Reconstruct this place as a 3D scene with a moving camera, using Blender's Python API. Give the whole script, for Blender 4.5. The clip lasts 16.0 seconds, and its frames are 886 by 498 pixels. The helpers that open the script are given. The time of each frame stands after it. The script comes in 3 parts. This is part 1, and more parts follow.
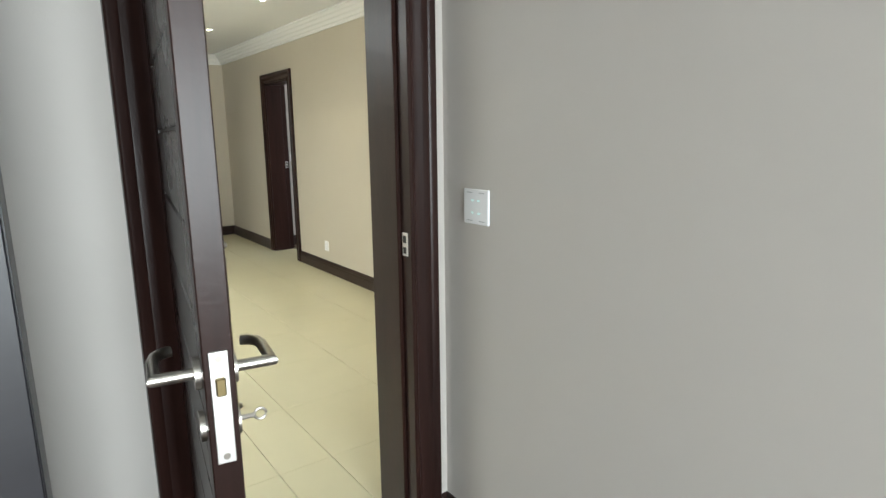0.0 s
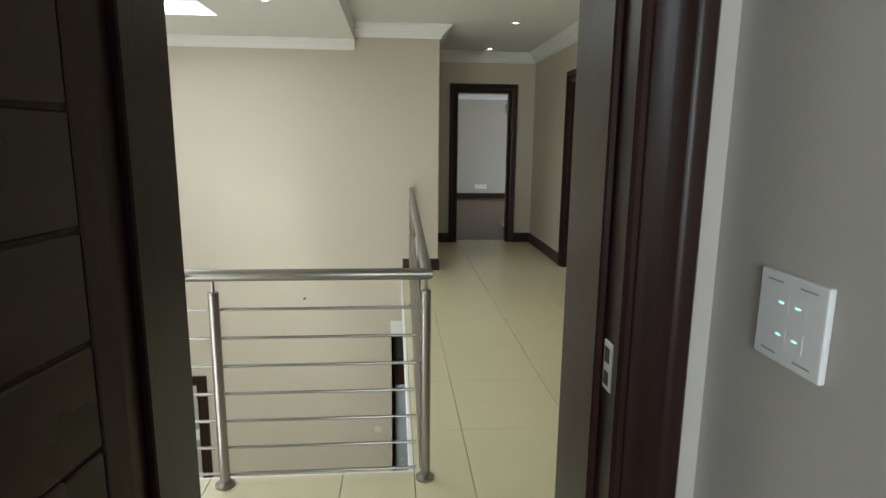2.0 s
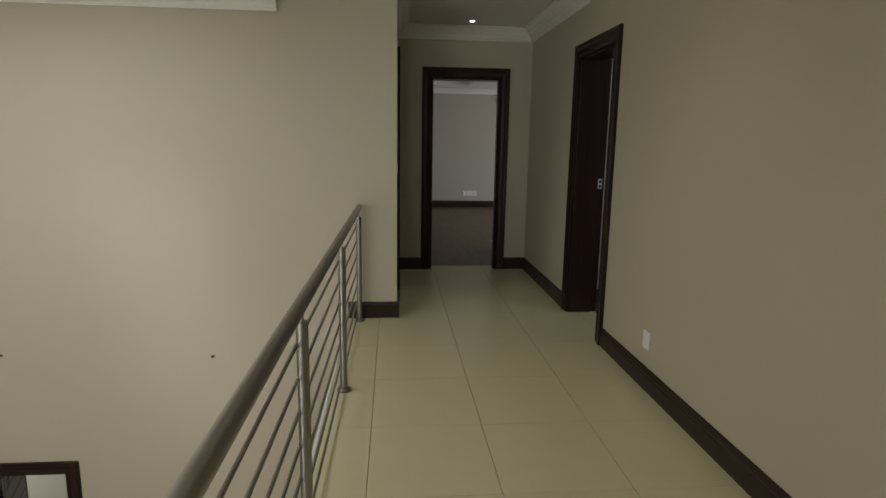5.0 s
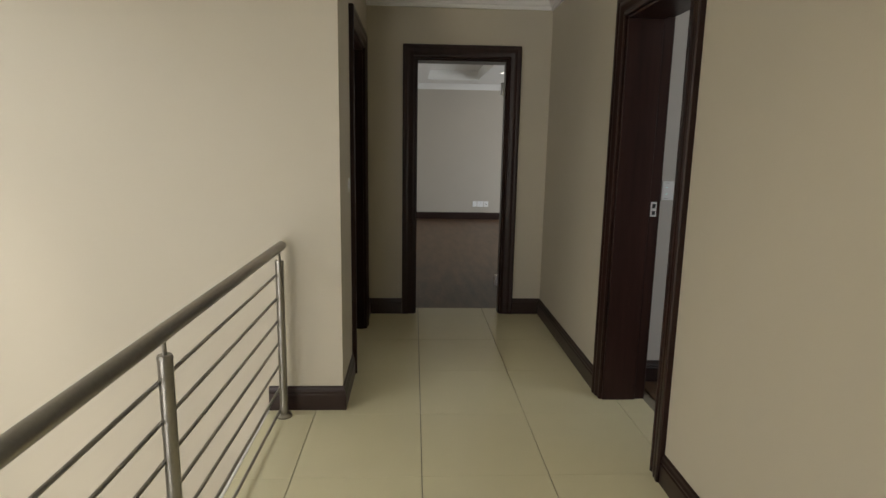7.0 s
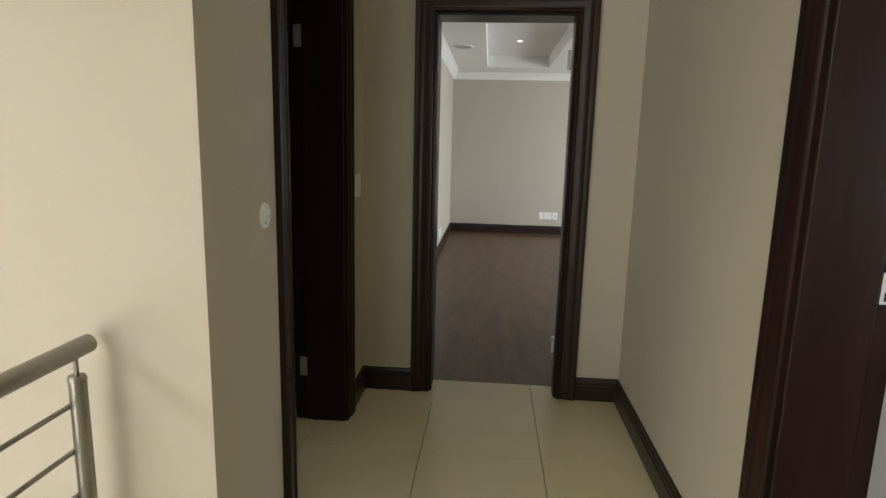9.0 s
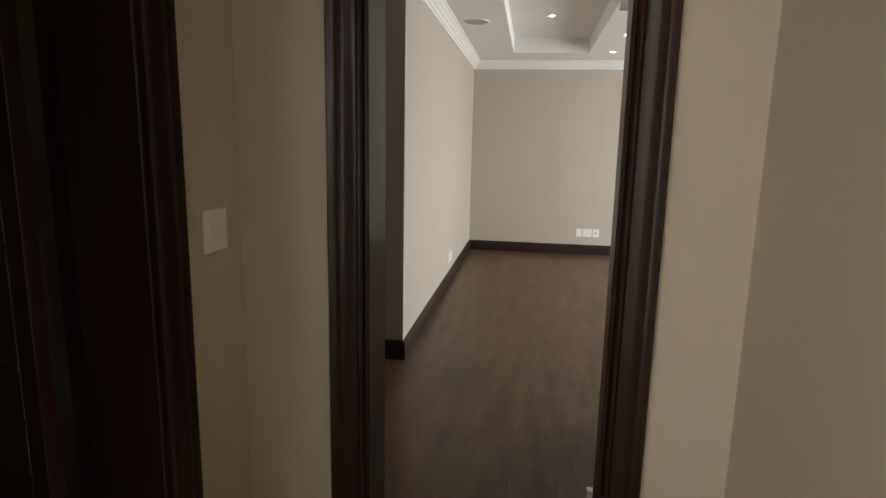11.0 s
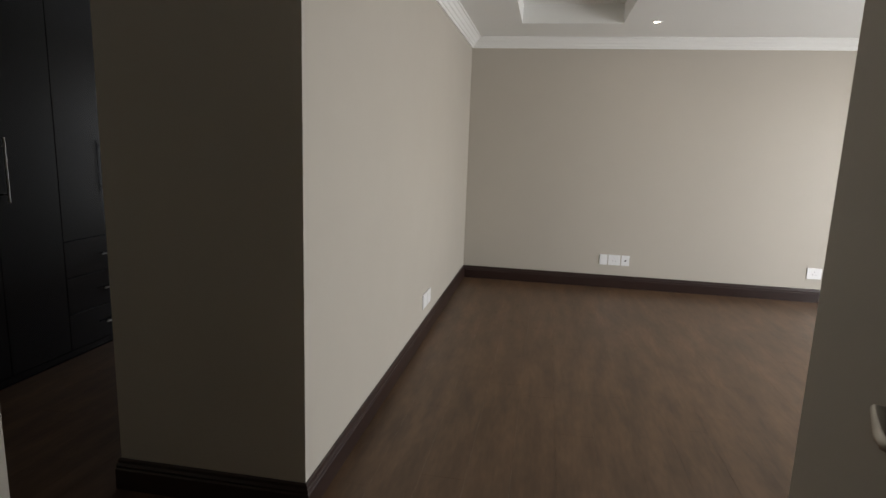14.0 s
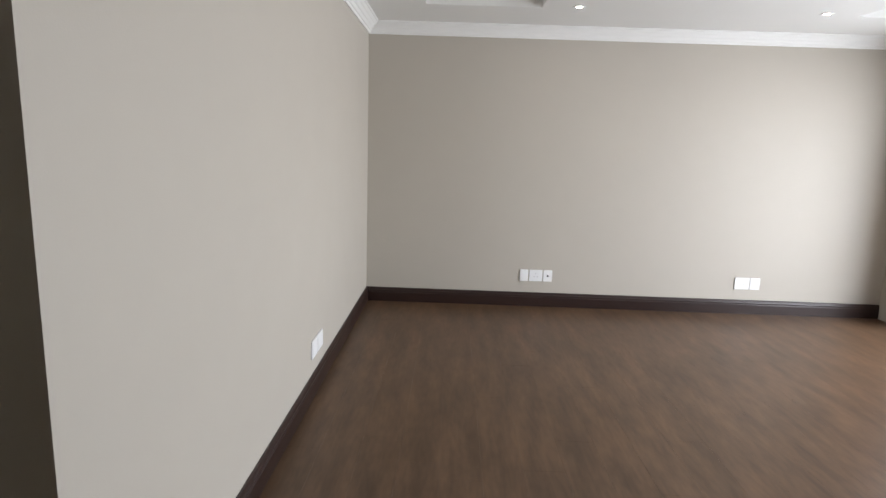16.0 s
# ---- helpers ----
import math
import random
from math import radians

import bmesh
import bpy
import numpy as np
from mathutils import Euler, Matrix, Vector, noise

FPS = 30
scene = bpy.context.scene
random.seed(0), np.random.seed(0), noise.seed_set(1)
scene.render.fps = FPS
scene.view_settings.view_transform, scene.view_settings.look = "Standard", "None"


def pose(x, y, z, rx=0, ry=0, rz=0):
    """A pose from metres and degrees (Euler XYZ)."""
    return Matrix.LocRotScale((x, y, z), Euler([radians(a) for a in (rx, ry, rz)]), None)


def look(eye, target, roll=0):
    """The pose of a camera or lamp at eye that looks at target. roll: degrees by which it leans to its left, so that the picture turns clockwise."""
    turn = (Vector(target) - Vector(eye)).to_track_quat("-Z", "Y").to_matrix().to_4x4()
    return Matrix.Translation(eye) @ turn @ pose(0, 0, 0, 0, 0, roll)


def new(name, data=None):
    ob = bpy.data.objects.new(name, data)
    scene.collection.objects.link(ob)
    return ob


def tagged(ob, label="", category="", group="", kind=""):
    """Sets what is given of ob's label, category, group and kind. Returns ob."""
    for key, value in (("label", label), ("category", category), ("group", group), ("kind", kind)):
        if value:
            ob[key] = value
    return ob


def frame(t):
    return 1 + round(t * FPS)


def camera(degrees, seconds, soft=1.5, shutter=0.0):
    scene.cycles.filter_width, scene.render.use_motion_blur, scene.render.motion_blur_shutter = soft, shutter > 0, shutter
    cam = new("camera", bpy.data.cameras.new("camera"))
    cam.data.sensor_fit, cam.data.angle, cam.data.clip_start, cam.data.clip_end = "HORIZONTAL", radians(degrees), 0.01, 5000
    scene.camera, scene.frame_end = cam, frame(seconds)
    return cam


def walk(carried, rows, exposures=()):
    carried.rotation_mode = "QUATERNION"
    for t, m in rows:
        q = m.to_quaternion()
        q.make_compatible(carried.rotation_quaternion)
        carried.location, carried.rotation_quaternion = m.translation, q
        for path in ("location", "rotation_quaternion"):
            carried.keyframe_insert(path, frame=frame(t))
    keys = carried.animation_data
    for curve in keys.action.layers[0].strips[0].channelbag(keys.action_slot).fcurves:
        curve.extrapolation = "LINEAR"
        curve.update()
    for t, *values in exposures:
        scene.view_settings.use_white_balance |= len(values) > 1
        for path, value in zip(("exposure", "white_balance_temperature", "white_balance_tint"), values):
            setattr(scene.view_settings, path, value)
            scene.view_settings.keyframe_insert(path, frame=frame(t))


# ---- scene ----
cam = camera(74.6, 16.0, soft=1.5)
PATH = [
    (0, (0.059, 0.615, 1.434), (1.219, 2.198, 1.046), -0.7),
    (0.5, (0.325, 0.769, 1.428), (1.216, 2.52, 1.056), -0.2),
    (1, (0.509, 0.889, 1.423), (1.056, 2.777, 1.054), 0.1),
    (1.5, (0.639, 1.113, 1.427), (0.936, 3.056, 1.058), 0.5),
    (2, (0.747, 1.386, 1.417), (0.91, 3.344, 1.047), 0.6),
    (2.5, (0.823, 1.683, 1.405), (0.926, 3.647, 1.039), 0.6),
    (3, (0.828, 1.954, 1.403), (0.917, 3.918, 1.037), 0.8),
    (3.5, (0.859, 2.179, 1.39), (0.969, 4.142, 1.024), 0.9),
    (4, (0.935, 2.463, 1.398), (1.088, 4.423, 1.03), 1.0),
    (6.5, (1.514, 4.276, 1.408), (1.692, 6.235, 1.045), 0.9),
    (7, (1.576, 4.707, 1.407), (1.679, 6.672, 1.049), 1.0),
    (7.5, (1.661, 5.119, 1.39), (1.693, 7.087, 1.037), 1.0),
    (8, (1.718, 5.528, 1.391), (1.663, 7.496, 1.038), 1.1),
    (8.5, (1.803, 5.922, 1.397), (1.697, 7.887, 1.039), 1.3),
    (9, (1.893, 6.303, 1.399), (1.742, 8.264, 1.039), 1.4),
    (9.5, (1.949, 6.683, 1.396), (1.772, 8.643, 1.038), 1.5),
    (10, (2.033, 7.061, 1.404), (1.817, 9.017, 1.048), 1.2),
    (12.3, (2.061, 8.669, 1.418), (1.726, 10.607, 1.054), 2.1),
    (12.5, (2.053, 8.781, 1.415), (1.715, 10.718, 1.051), 2.2),
    (13, (2.038, 9.038, 1.409), (1.695, 10.976, 1.052), 2.0),
    (13.5, (2.05, 9.278, 1.405), (1.713, 11.217, 1.05), 2.1),
    (14, (2.096, 9.515, 1.41), (1.762, 11.454, 1.053), 2.0),
    (14.5, (2.099, 9.759, 1.415), (1.777, 11.7, 1.059), 2.1),
    (15, (2.094, 9.978, 1.424), (1.821, 11.926, 1.065), 2.1),
    (15.5, (2.103, 10.193, 1.446), (1.918, 12.151, 1.085), 2.0),
    (16, (2.042, 10.362, 1.453), (2.017, 12.331, 1.098), 1.9),
]
walk(cam, [(t, look(eye, target, roll)) for t, eye, target, roll in PATH],
     exposures=[(0.0, 0.85, 6200, 4), (0.5, 0.65, 6200, 5), (1.0, 0.35, 6200, 5), (2.0, -0.1, 6150, 3), (2.5, -0.4, 6150, 2), (3.0, -0.55, 6200, 0), (3.5, -0.8, 6250, 1), (4.0, -1.0, 6500, 3), (6.5, -0.2, 6750, 9), (7.0, -0.02, 6700, 9), (7.5, 0.1, 6600, 8), (8.5, 0.42, 6700, 9), (9.0, 0.6, 6700, 8), (9.5, 0.9, 6900, 9), (10.0, 0.85, 7200, 11), (12.5, 0.48, 7100, 13), (13.0, 0.31, 7000, 12), (13.5, 0.21, 7000, 11), (14.0, 0.34, 6900, 12), (14.5, 0.36, 6750, 13), (15.0, 0.5, 6600, 14), (16.0, 0.83, 6450, 13)])

# ---------------------------------------------------------------- world and light
world = bpy.data.worlds.new("sky")
scene.world = world
world.use_nodes = True
_wn = world.node_tree.nodes
_sky = _wn.new("ShaderNodeTexSky")
_sky.sky_type = "NISHITA"
_sky.sun_disc = False
_sky.sun_elevation, _sky.sun_rotation = radians(50), radians(200)
world.node_tree.links.new(_sky.outputs[0], _wn["Background"].inputs[0])
_wn["Background"].inputs[1].default_value = 0.12


def window_light(name, eye, target, width, height, watts, colour):
    data = bpy.data.lights.new(name, "AREA")
    data.shape, data.size, data.size_y, data.energy, data.color = "RECTANGLE", width, height, watts, colour
    ob = new(name, data)
    ob.matrix_world = look(eye, target)
    return ob


DAY = (0.93, 0.97, 1.0)
window_light("daylight_bedroom", (-0.35, -2.95, 1.35), (-0.35, 0, 1.35), 1.9, 1.5, 148, DAY)
window_light("daylight_hall", (-1.45, 2.50, 0.0), (-1.45, 6, -0.4), 2.2, 3.4, 112, (1.0, 0.97, 0.94))
window_light("daylight_skylight", (-1.35, 5.4, 2.50), (-1.35, 5.4, 0), 1.1, 2.4, 78, (0.98, 0.99, 1.0))
window_light("daylight_main_room", (6.63, 13.0, 1.12), (3, 13.0, 0.05), 3.7, 1.9, 168, (0.90, 0.95, 1.0))
window_light("daylight_side_room", (5.65, 5.6, 1.4), (3, 5.6, 1.4), 1.5, 1.3, 44, (0.92, 0.96, 1.0))
window_light("daylight_dressing", (0.3, 15.72, 1.25), (0.3, 12, 1.15), 1.35, 1.45, 15.5, (0.8, 0.88, 1.0))
sun = new("sun", bpy.data.lights.new("sun", "SUN"))
sun.data.energy, sun.data.angle, sun.data.color = 1.0, radians(12), (1.0, 0.96, 0.9)
sun.matrix_world = look((0, 0, 0), (0.3, 0.8, -1.0))

# ---------------------------------------------------------------- materials


def material(name, colour, rough=0.5, metal=0.0, grain=None, dark=0.85, bump=0.0, bump_scale=60.0, stains=0.0, vary=0.0, spec=0.5, wear=0.07, shift=True):
    """grain: noise scale per axis for a directional grain; vary: shade difference from piece to piece."""
    m = bpy.data.materials.new(name)
    m.use_nodes = True
    nt = m.node_tree
    n, ln = nt.nodes, nt.links
    b = n["Principled BSDF"]
    b.inputs["Roughness"].default_value = rough
    b.inputs["Metallic"].default_value = metal
    b.inputs["Specular IOR Level"].default_value = spec
    geo = n.new("ShaderNodeNewGeometry")
    place = n.new("ShaderNodeVectorMath")
    place.inputs[1].default_value = (3.17, 1.73, 0.381)
    ln.new(geo.outputs["Position"], place.inputs[0])
    col = n.new("ShaderNodeRGB")
    col.outputs[0].default_value = (*colour, 1)
    out = col.outputs[0]

    def times(src, fac, low, high):
        mr = n.new("ShaderNodeMapRange")
        mr.inputs[3].default_value, mr.inputs[4].default_value = low, high
        ln.new(fac, mr.inputs[0])
        mx = n.new("ShaderNodeMix")
        mx.data_type, mx.blend_type = "RGBA", "MULTIPLY"
        mx.inputs[0].default_value = 1.0
        ln.new(src, mx.inputs[6])
        ln.new(mr.outputs[0], mx.inputs[7])
        return mx.outputs[2]

    def noise_of(scale, detail=4.0, vec=None):
        t = n.new("ShaderNodeTexNoise")
        t.inputs["Scale"].default_value, t.inputs["Detail"].default_value = scale, detail
        ln.new(vec or place.outputs[0], t.inputs["Vector"])
        return t.outputs[0]

    if grain:
        mp = n.new("ShaderNodeMapping")
        mp.inputs["Scale"].default_value = grain
        ln.new(place.outputs[0], mp.inputs["Vector"])
        if vary and shift:
            oi = n.new("ShaderNodeObjectInfo")
            sh = n.new("ShaderNodeVectorMath")
            sh.operation = "SCALE"
            sh.inputs[3].default_value = 37.0
            cmb = n.new("ShaderNodeCombineXYZ")
            for k in range(3):
                ln.new(oi.outputs["Random"], cmb.inputs[k])
            ln.new(cmb.outputs[0], sh.inputs[0])
            ad = n.new("ShaderNodeVectorMath")
            ln.new(mp.outputs[0], ad.inputs[0])
            ln.new(sh.outputs[0], ad.inputs[1])
            vec = ad.outputs[0]
        else:
            vec = mp.outputs[0]
        out = times(out, noise_of(1.0, 2.0, vec), 2 * dark - 1.0, 2.0 - (2 * dark - 1.0))
        out = times(out, noise_of(4.3, 2.0, vec), dark, 2.0 - dark)
    if stains:
        out = times(out, noise_of(0.9, 3.0), 1 - stains, 1 + stains)
        out = times(out, noise_of(7.0, 5.0), 1 - stains * 0.5, 1 + stains * 0.5)
    if vary:
        oi = n.new("ShaderNodeObjectInfo")
        out = times(out, oi.outputs["Random"], 1 - vary, 1 + vary)
    ln.new(out, b.inputs["Base Color"])
    rr = n.new("ShaderNodeMapRange")
    rr.inputs[3].default_value, rr.inputs[4].default_value = max(rough - wear, 0.02), min(rough + wear, 1)
    if wear:
        ln.new(noise_of(3.0, 4.0), rr.inputs[0])
        ln.new(rr.outputs[0], b.inputs["Roughness"])
    if bump:
        bp = n.new("ShaderNodeBump")
        bp.inputs["Strength"].default_value = bump
        bp.inputs["Distance"].default_value = 0.002
        ln.new(noise_of(bump_scale, 3.0), bp.inputs["Height"])
        ln.new(bp.outputs[0], b.inputs["Normal"])
    return m


def glow(name, colour, strength):
    m = bpy.data.materials.new(name)
    m.use_nodes = True
    b = m.node_tree.nodes["Principled BSDF"]
    b.inputs["Base Color"].default_value = (*colour, 1)
    b.inputs["Emission Color"].default_value = (*colour, 1)
    b.inputs["Emission Strength"].default_value = strength
    return m


WALL = material("taupe_wall_paint", (0.50, 0.455, 0.365), 0.55, bump=0.12, bump_scale=160, stains=0.03)
WALL_ROOM = material("greige_wall_paint", (0.450, 0.414, 0.358), 0.6, bump=0.12, bump_scale=160, stains=0.03)
WALL_BED = material("grey_wall_paint", (0.50, 0.468, 0.43), 0.55, bump=0.12, bump_scale=160, stains=0.03)
CEIL = material("white_ceiling_paint", (0.78, 0.78, 0.76), 0.7, bump=0.15, bump_scale=120, stains=0.015)
CORN = material("white_cornice_plaster", (0.80, 0.80, 0.78), 0.6, stains=0.01)
WOOD = material("dark_stained_timber", (0.022, 0.0095, 0.0075), 0.33, grain=(14, 14, 1.2), dark=0.66, bump=0.12, bump_scale=90, spec=0.24, wear=0.04)
WOOD_H = material("dark_stained_boards", (0.022, 0.0115, 0.008), 0.28, grain=(1.5, 1.5, 22), dark=0.72, bump=0.12, bump_scale=90, spec=0.42, wear=0.05)
SKIRT = material("dark_stained_skirting", (0.023, 0.0115, 0.0095), 0.33, grain=(2, 2, 30), dark=0.9, spec=0.4, wear=0.04)
TILE = material("cream_porcelain_tile", (0.645, 0.60, 0.41), 0.29, stains=0.06, vary=0.012, wear=0.0)
GROUT = material("grey_grout", (0.24, 0.215, 0.165), 0.9, stains=0.1)
PLANK = material("brown_laminate_plank", (0.103, 0.059, 0.033), 0.38, grain=(11, 2.2, 11), dark=0.67, vary=0.03, stains=0.11, spec=0.36, wear=0.0, shift=False)
SUBFLOOR = material("dark_plank_joint", (0.07, 0.04, 0.027), 0.8, stains=0.1)
STEEL = material("brushed_stainless_steel", (0.31, 0.295, 0.27), 0.36, 1.0, grain=(80, 80, 80), dark=0.95)
CHROME = material("polished_lock_steel", (0.78, 0.77, 0.75), 0.42, 1.0, wear=0.03)
NICKEL = material("satin_nickel", (0.50, 0.475, 0.43), 0.32, 1.0, wear=0.03)
PLATE = material("white_plastic_plate", (0.80, 0.80, 0.80), 0.35, stains=0.01)
CREAM = material("cream_plastic_plate", (0.62, 0.58, 0.50), 0.4, stains=0.01)
PLATE_DARK = material("dark_socket_hole", (0.02, 0.02, 0.02), 0.5)
MARK = material("grey_switch_mark", (0.35, 0.36, 0.36), 0.5)
LED = glow("green_indicator_light", (0.35, 0.9, 0.8), 1.6)
LAMP = glow("downlight_lens", (1.0, 0.90, 0.74), 70.0)
BRASS = material("brass_latch", (0.30, 0.24, 0.12), 0.3, 1.0)
LACQUER = material("black_wardrobe_laminate", (0.012, 0.012, 0.014), 0.22, grain=(2, 2, 25), dark=0.9, wear=0.03)
SLATE = material("dark_grey_cupboard_laminate", (0.021, 0.020, 0.024), 0.4, grain=(2, 2, 25), dark=0.9)
FROST = material("frosted_glass", (0.84, 0.90, 0.92), 0.62, stains=0.03, wear=0.03)
FROST.node_tree.nodes["Principled BSDF"].inputs["Transmission Weight"].default_value = 0.6
# The sky's reflection on the leaf is put into this blue-grey base colour.
SKY_SHEEN = material("painted_sky_sheen_panel", (0.33, 0.38, 0.45), 0.15, stains=0.1)
CHINA = material("white_ceramic", (0.8, 0.8, 0.78), 0.12, stains=0.01)
MOSAIC = material("dark_mosaic_tile", (0.07, 0.06, 0.055), 0.25, vary=0.3)

# ---------------------------------------------------------------- mesh helpers


def box(bm, x0, x1, y0, y1, z0, z1, bevel=0.0, seg=1):
    r = bmesh.ops.create_cube(bm, size=1.0)
    vs = r["verts"]
    for v in vs:
        v.co = Vector(((x0 + x1) / 2 + v.co.x * (x1 - x0), (y0 + y1) / 2 + v.co.y * (y1 - y0), (z0 + z1) / 2 + v.co.z * (z1 - z0)))
    if bevel:
        es = list({e for v in vs for e in v.link_edges})
        bmesh.ops.bevel(bm, geom=es, offset=bevel, segments=seg, affect="EDGES", profile=0.6)
    return bm


def boxed(*args, **kw):
    return box(bmesh.new(), *args, **kw)


def rod(bm, a, b, r, seg=16, r2=None):
    a, b = Vector(a), Vector(b)
    d = b - a
    m = Matrix.Translation((a + b) / 2) @ d.to_track_quat("Z", "Y").to_matrix().to_4x4()
    bmesh.ops.create_cone(bm, cap_ends=True, segments=seg, radius1=r, radius2=r if r2 is None else r2, depth=d.length, matrix=m)
    return bm


def tube(bm, pts, r, seg=14):
    """A round bar along a polyline with mitred bends and flat ends."""
    pts = [Vector(p) for p in pts]
    rings = []
    for i, p in enumerate(pts):
        d0 = (p - pts[i - 1]).normalized() if i else (pts[1] - p).normalized()
        d1 = (pts[i + 1] - p).normalized() if i < len(pts) - 1 else d0
        mid = (d0 + d1).normalized()
        side = mid.cross(Vector((0, 0, 1)))
        side = side.normalized() if side.length > 1e-3 else Vector((1, 0, 0))
        up = side.cross(mid).normalized()
        k = 1 / max(mid.dot(d0), 0.3)
        flat = (d1 - d0)
        ring = []
        for s in range(seg):
            a = 2 * math.pi * s / seg
            off = side * math.cos(a) * r + up * math.sin(a) * r
            if flat.length > 1e-3:
                f = flat.normalized()
                off += f * off.dot(f) * (k - 1)
            ring.append(bm.verts.new(p + off))
        rings.append(ring)
    for q0, q1 in zip(rings, rings[1:]):
        for s in range(seg):
            bm.faces.new((q0[s], q0[(s + 1) % seg], q1[(s + 1) % seg], q1[s]))
    bm.faces.new(rings[0][::-1])
    bm.faces.new(rings[-1])
    return bm


def sweep(bm, path, prof, normal):
    """Runs the closed profile prof (u: to the left of the way, v: along normal) along a flat polyline with mitred corners."""
    n = Vector(normal)
    path = [Vector(p) for p in path]
    rings = []
    for i, p in enumerate(path):
        d0 = (p - path[i - 1]).normalized() if i else (path[1] - p).normalized()
        d1 = (path[i + 1] - p).normalized() if i < len(path) - 1 else d0
        s0, s1 = n.cross(d0), n.cross(d1)
        m = (s0 + s1).normalized()
        m /= max(m.dot(s0), 0.2)
        rings.append([bm.verts.new(p + m * u + n * v) for u, v in prof])
    k = len(prof)
    for q0, q1 in zip(rings, rings[1:]):
        for s in range(k):
            bm.faces.new((q0[s], q0[(s + 1) % k], q1[(s + 1) % k], q1[s]))
    bm.faces.new(rings[0][::-1])
    bm.faces.new(rings[-1])
    return bm


def mesh_of(name, bm, mat, smooth=False):
    bmesh.ops.recalc_face_normals(bm, faces=bm.faces)
    me = bpy.data.meshes.new(name)
    bm.to_mesh(me)
    bm.free()
    me.materials.append(mat)
    if smooth:
        for p in me.polygons:
            p.use_smooth = True
        me.set_sharp_from_angle(angle=radians(35))
    return me


def part(name, bm, mat, parent=None, label="", smooth=False):
    ob = new(name, mesh_of(name, bm, mat, smooth))
    if parent:
        ob.parent = parent
    if label:
        tagged(ob, label)
    return ob


def structure(name, bm, mat, label, category, smooth=False):
    return tagged(part(name, bm, mat, None, "", smooth), label, category, kind="structure")


def thing(name, label, category, at=(0, 0, 0), turn=0, group=""):
    ob = new(name)
    ob.matrix_world = pose(*at, 0, 0, turn)
    return tagged(ob, label, category, group)


# ---------------------------------------------------------------- plan
ZC = 2.56                      # ceiling of landing and passage
ZCR = 2.465                    # ceiling of the main room
DOOR_H = 2.054
XR, XL = 2.646, 1.210          # passage walls
YF, YF2 = 9.42, 9.657           # wall with the far door
YW = 7.640                      # tall wall of the stair hall
YB, YB2 = 2.185, 2.405           # wall with the first door
D1 = (0.368, 1.072)              # first door, along x
D2 = (1.589, 2.308)            # far door, along x
D3 = (7.022, 7.742)            # door on the right of the passage, along y
D4 = (8.222, 9.005)              # cupboard door on the left of the passage, along y
XV = -2.74                     # left wall of the stair hall
ZLOW = -3.35                   # floor of the storey below
XRM, XRM2 = 1.275, 6.00         # main room, left and right walls
YBK = 15.611                   # main room, back wall

EDGE_L, EDGE_X, EDGE_Y = -0.118, 0.824, 3.688   # edges of the landing towards the stair void

# floors (bases under the tiles and boards)
structure("floor_landing", box(boxed(EDGE_L, 2.95, YB2 - 0.22, EDGE_Y, -0.30, -0.010), EDGE_X, 2.95, EDGE_Y, YF + 0.16, -0.30, -0.010), GROUT, "cream porcelain tiled floor of the upstairs landing and passage", "floor")
structure("floor_main_room", boxed(-1.6, 6.4, YF + 0.161, YBK + 0.1, -0.30, -0.008), SUBFLOOR, "brown wood laminate floor of the empty room", "floor")
structure("floor_bedroom", boxed(-3.2, 1.3, -3.1, YB, -0.30, -0.004), SUBFLOOR, "dark laminate floor of the first bedroom", "floor")
structure("floor_side_room", boxed(2.95, 5.7, 4.0, 8.2, -0.30, -0.008), SUBFLOOR, "brown wood laminate floor of the side room", "floor")
structure("floor_cupboard", boxed(-0.2, EDGE_X, YW + 0.2, YF + 0.03, -0.30, -0.010), GROUT, "tiled floor of the linen cupboard", "floor")
structure("floor_hall_below", boxed(-5.2, 4.0, -0.5, 11.0, ZLOW - 0.2, ZLOW), TILE, "cream tiled floor of the entrance hall below", "floor")
# slab edge face toward the void
bm = boxed(EDGE_X - 0.014, EDGE_X - 0.002, EDGE_Y + 0.013, YW, -0.34, -0.002)
box(bm, EDGE_L - 0.014, EDGE_X - 0.002, EDGE_Y + 0.002, EDGE_Y + 0.014, -0.34, -0.002)
box(bm, EDGE_L - 0.014, EDGE_L - 0.002, YB2, EDGE_Y + 0.002, -0.34, -0.002)
structure("slab_edge", bm, CORN, "white painted edge of the landing slab", "slab edge")

# walls
bm = boxed(-3.2, D1[0] - 0.03, YB, YB2, -0.3, 2.75)
box(bm, D1[0] - 0.03, D1[1] + 0.03, YB, YB2, DOOR_H + 0.03, 2.75)
box(bm, D1[1] + 0.03, 2.9, YB, YB2, -0.3, 2.75)
structure("wall_bedroom_door", bm, WALL_BED, "grey painted wall around the bedroom door", "wall")
structure("wall_bedroom_right", boxed(1.216, 1.40, -3.1, YB, -0.3, 2.75), WALL_BED, "plain grey painted bedroom wall", "wall")
structure("wall_bedroom_left", boxed(-3.2, -3.0, -3.1, YB, -0.3, 2.75), WALL_BED, "plain grey painted bedroom wall", "wall")
bm = boxed(-3.0, -1.8, -3.1, -2.9, -0.3, 2.75)
box(bm, 0.6, 1.216, -3.1, -2.9, -0.3, 2.75)
box(bm, -1.8, 0.6, -3.1, -2.9, -0.3, 0.6)
box(bm, -1.8, 0.6, -3.1, -2.9, 2.1, 2.75)
structure("wall_bedroom_window", bm, WALL_BED, "grey painted bedroom wall with a window opening", "wall")
bm = boxed(XR, XR + 0.23, YB2, D3[0] - 0.03, -0.3, 2.75)
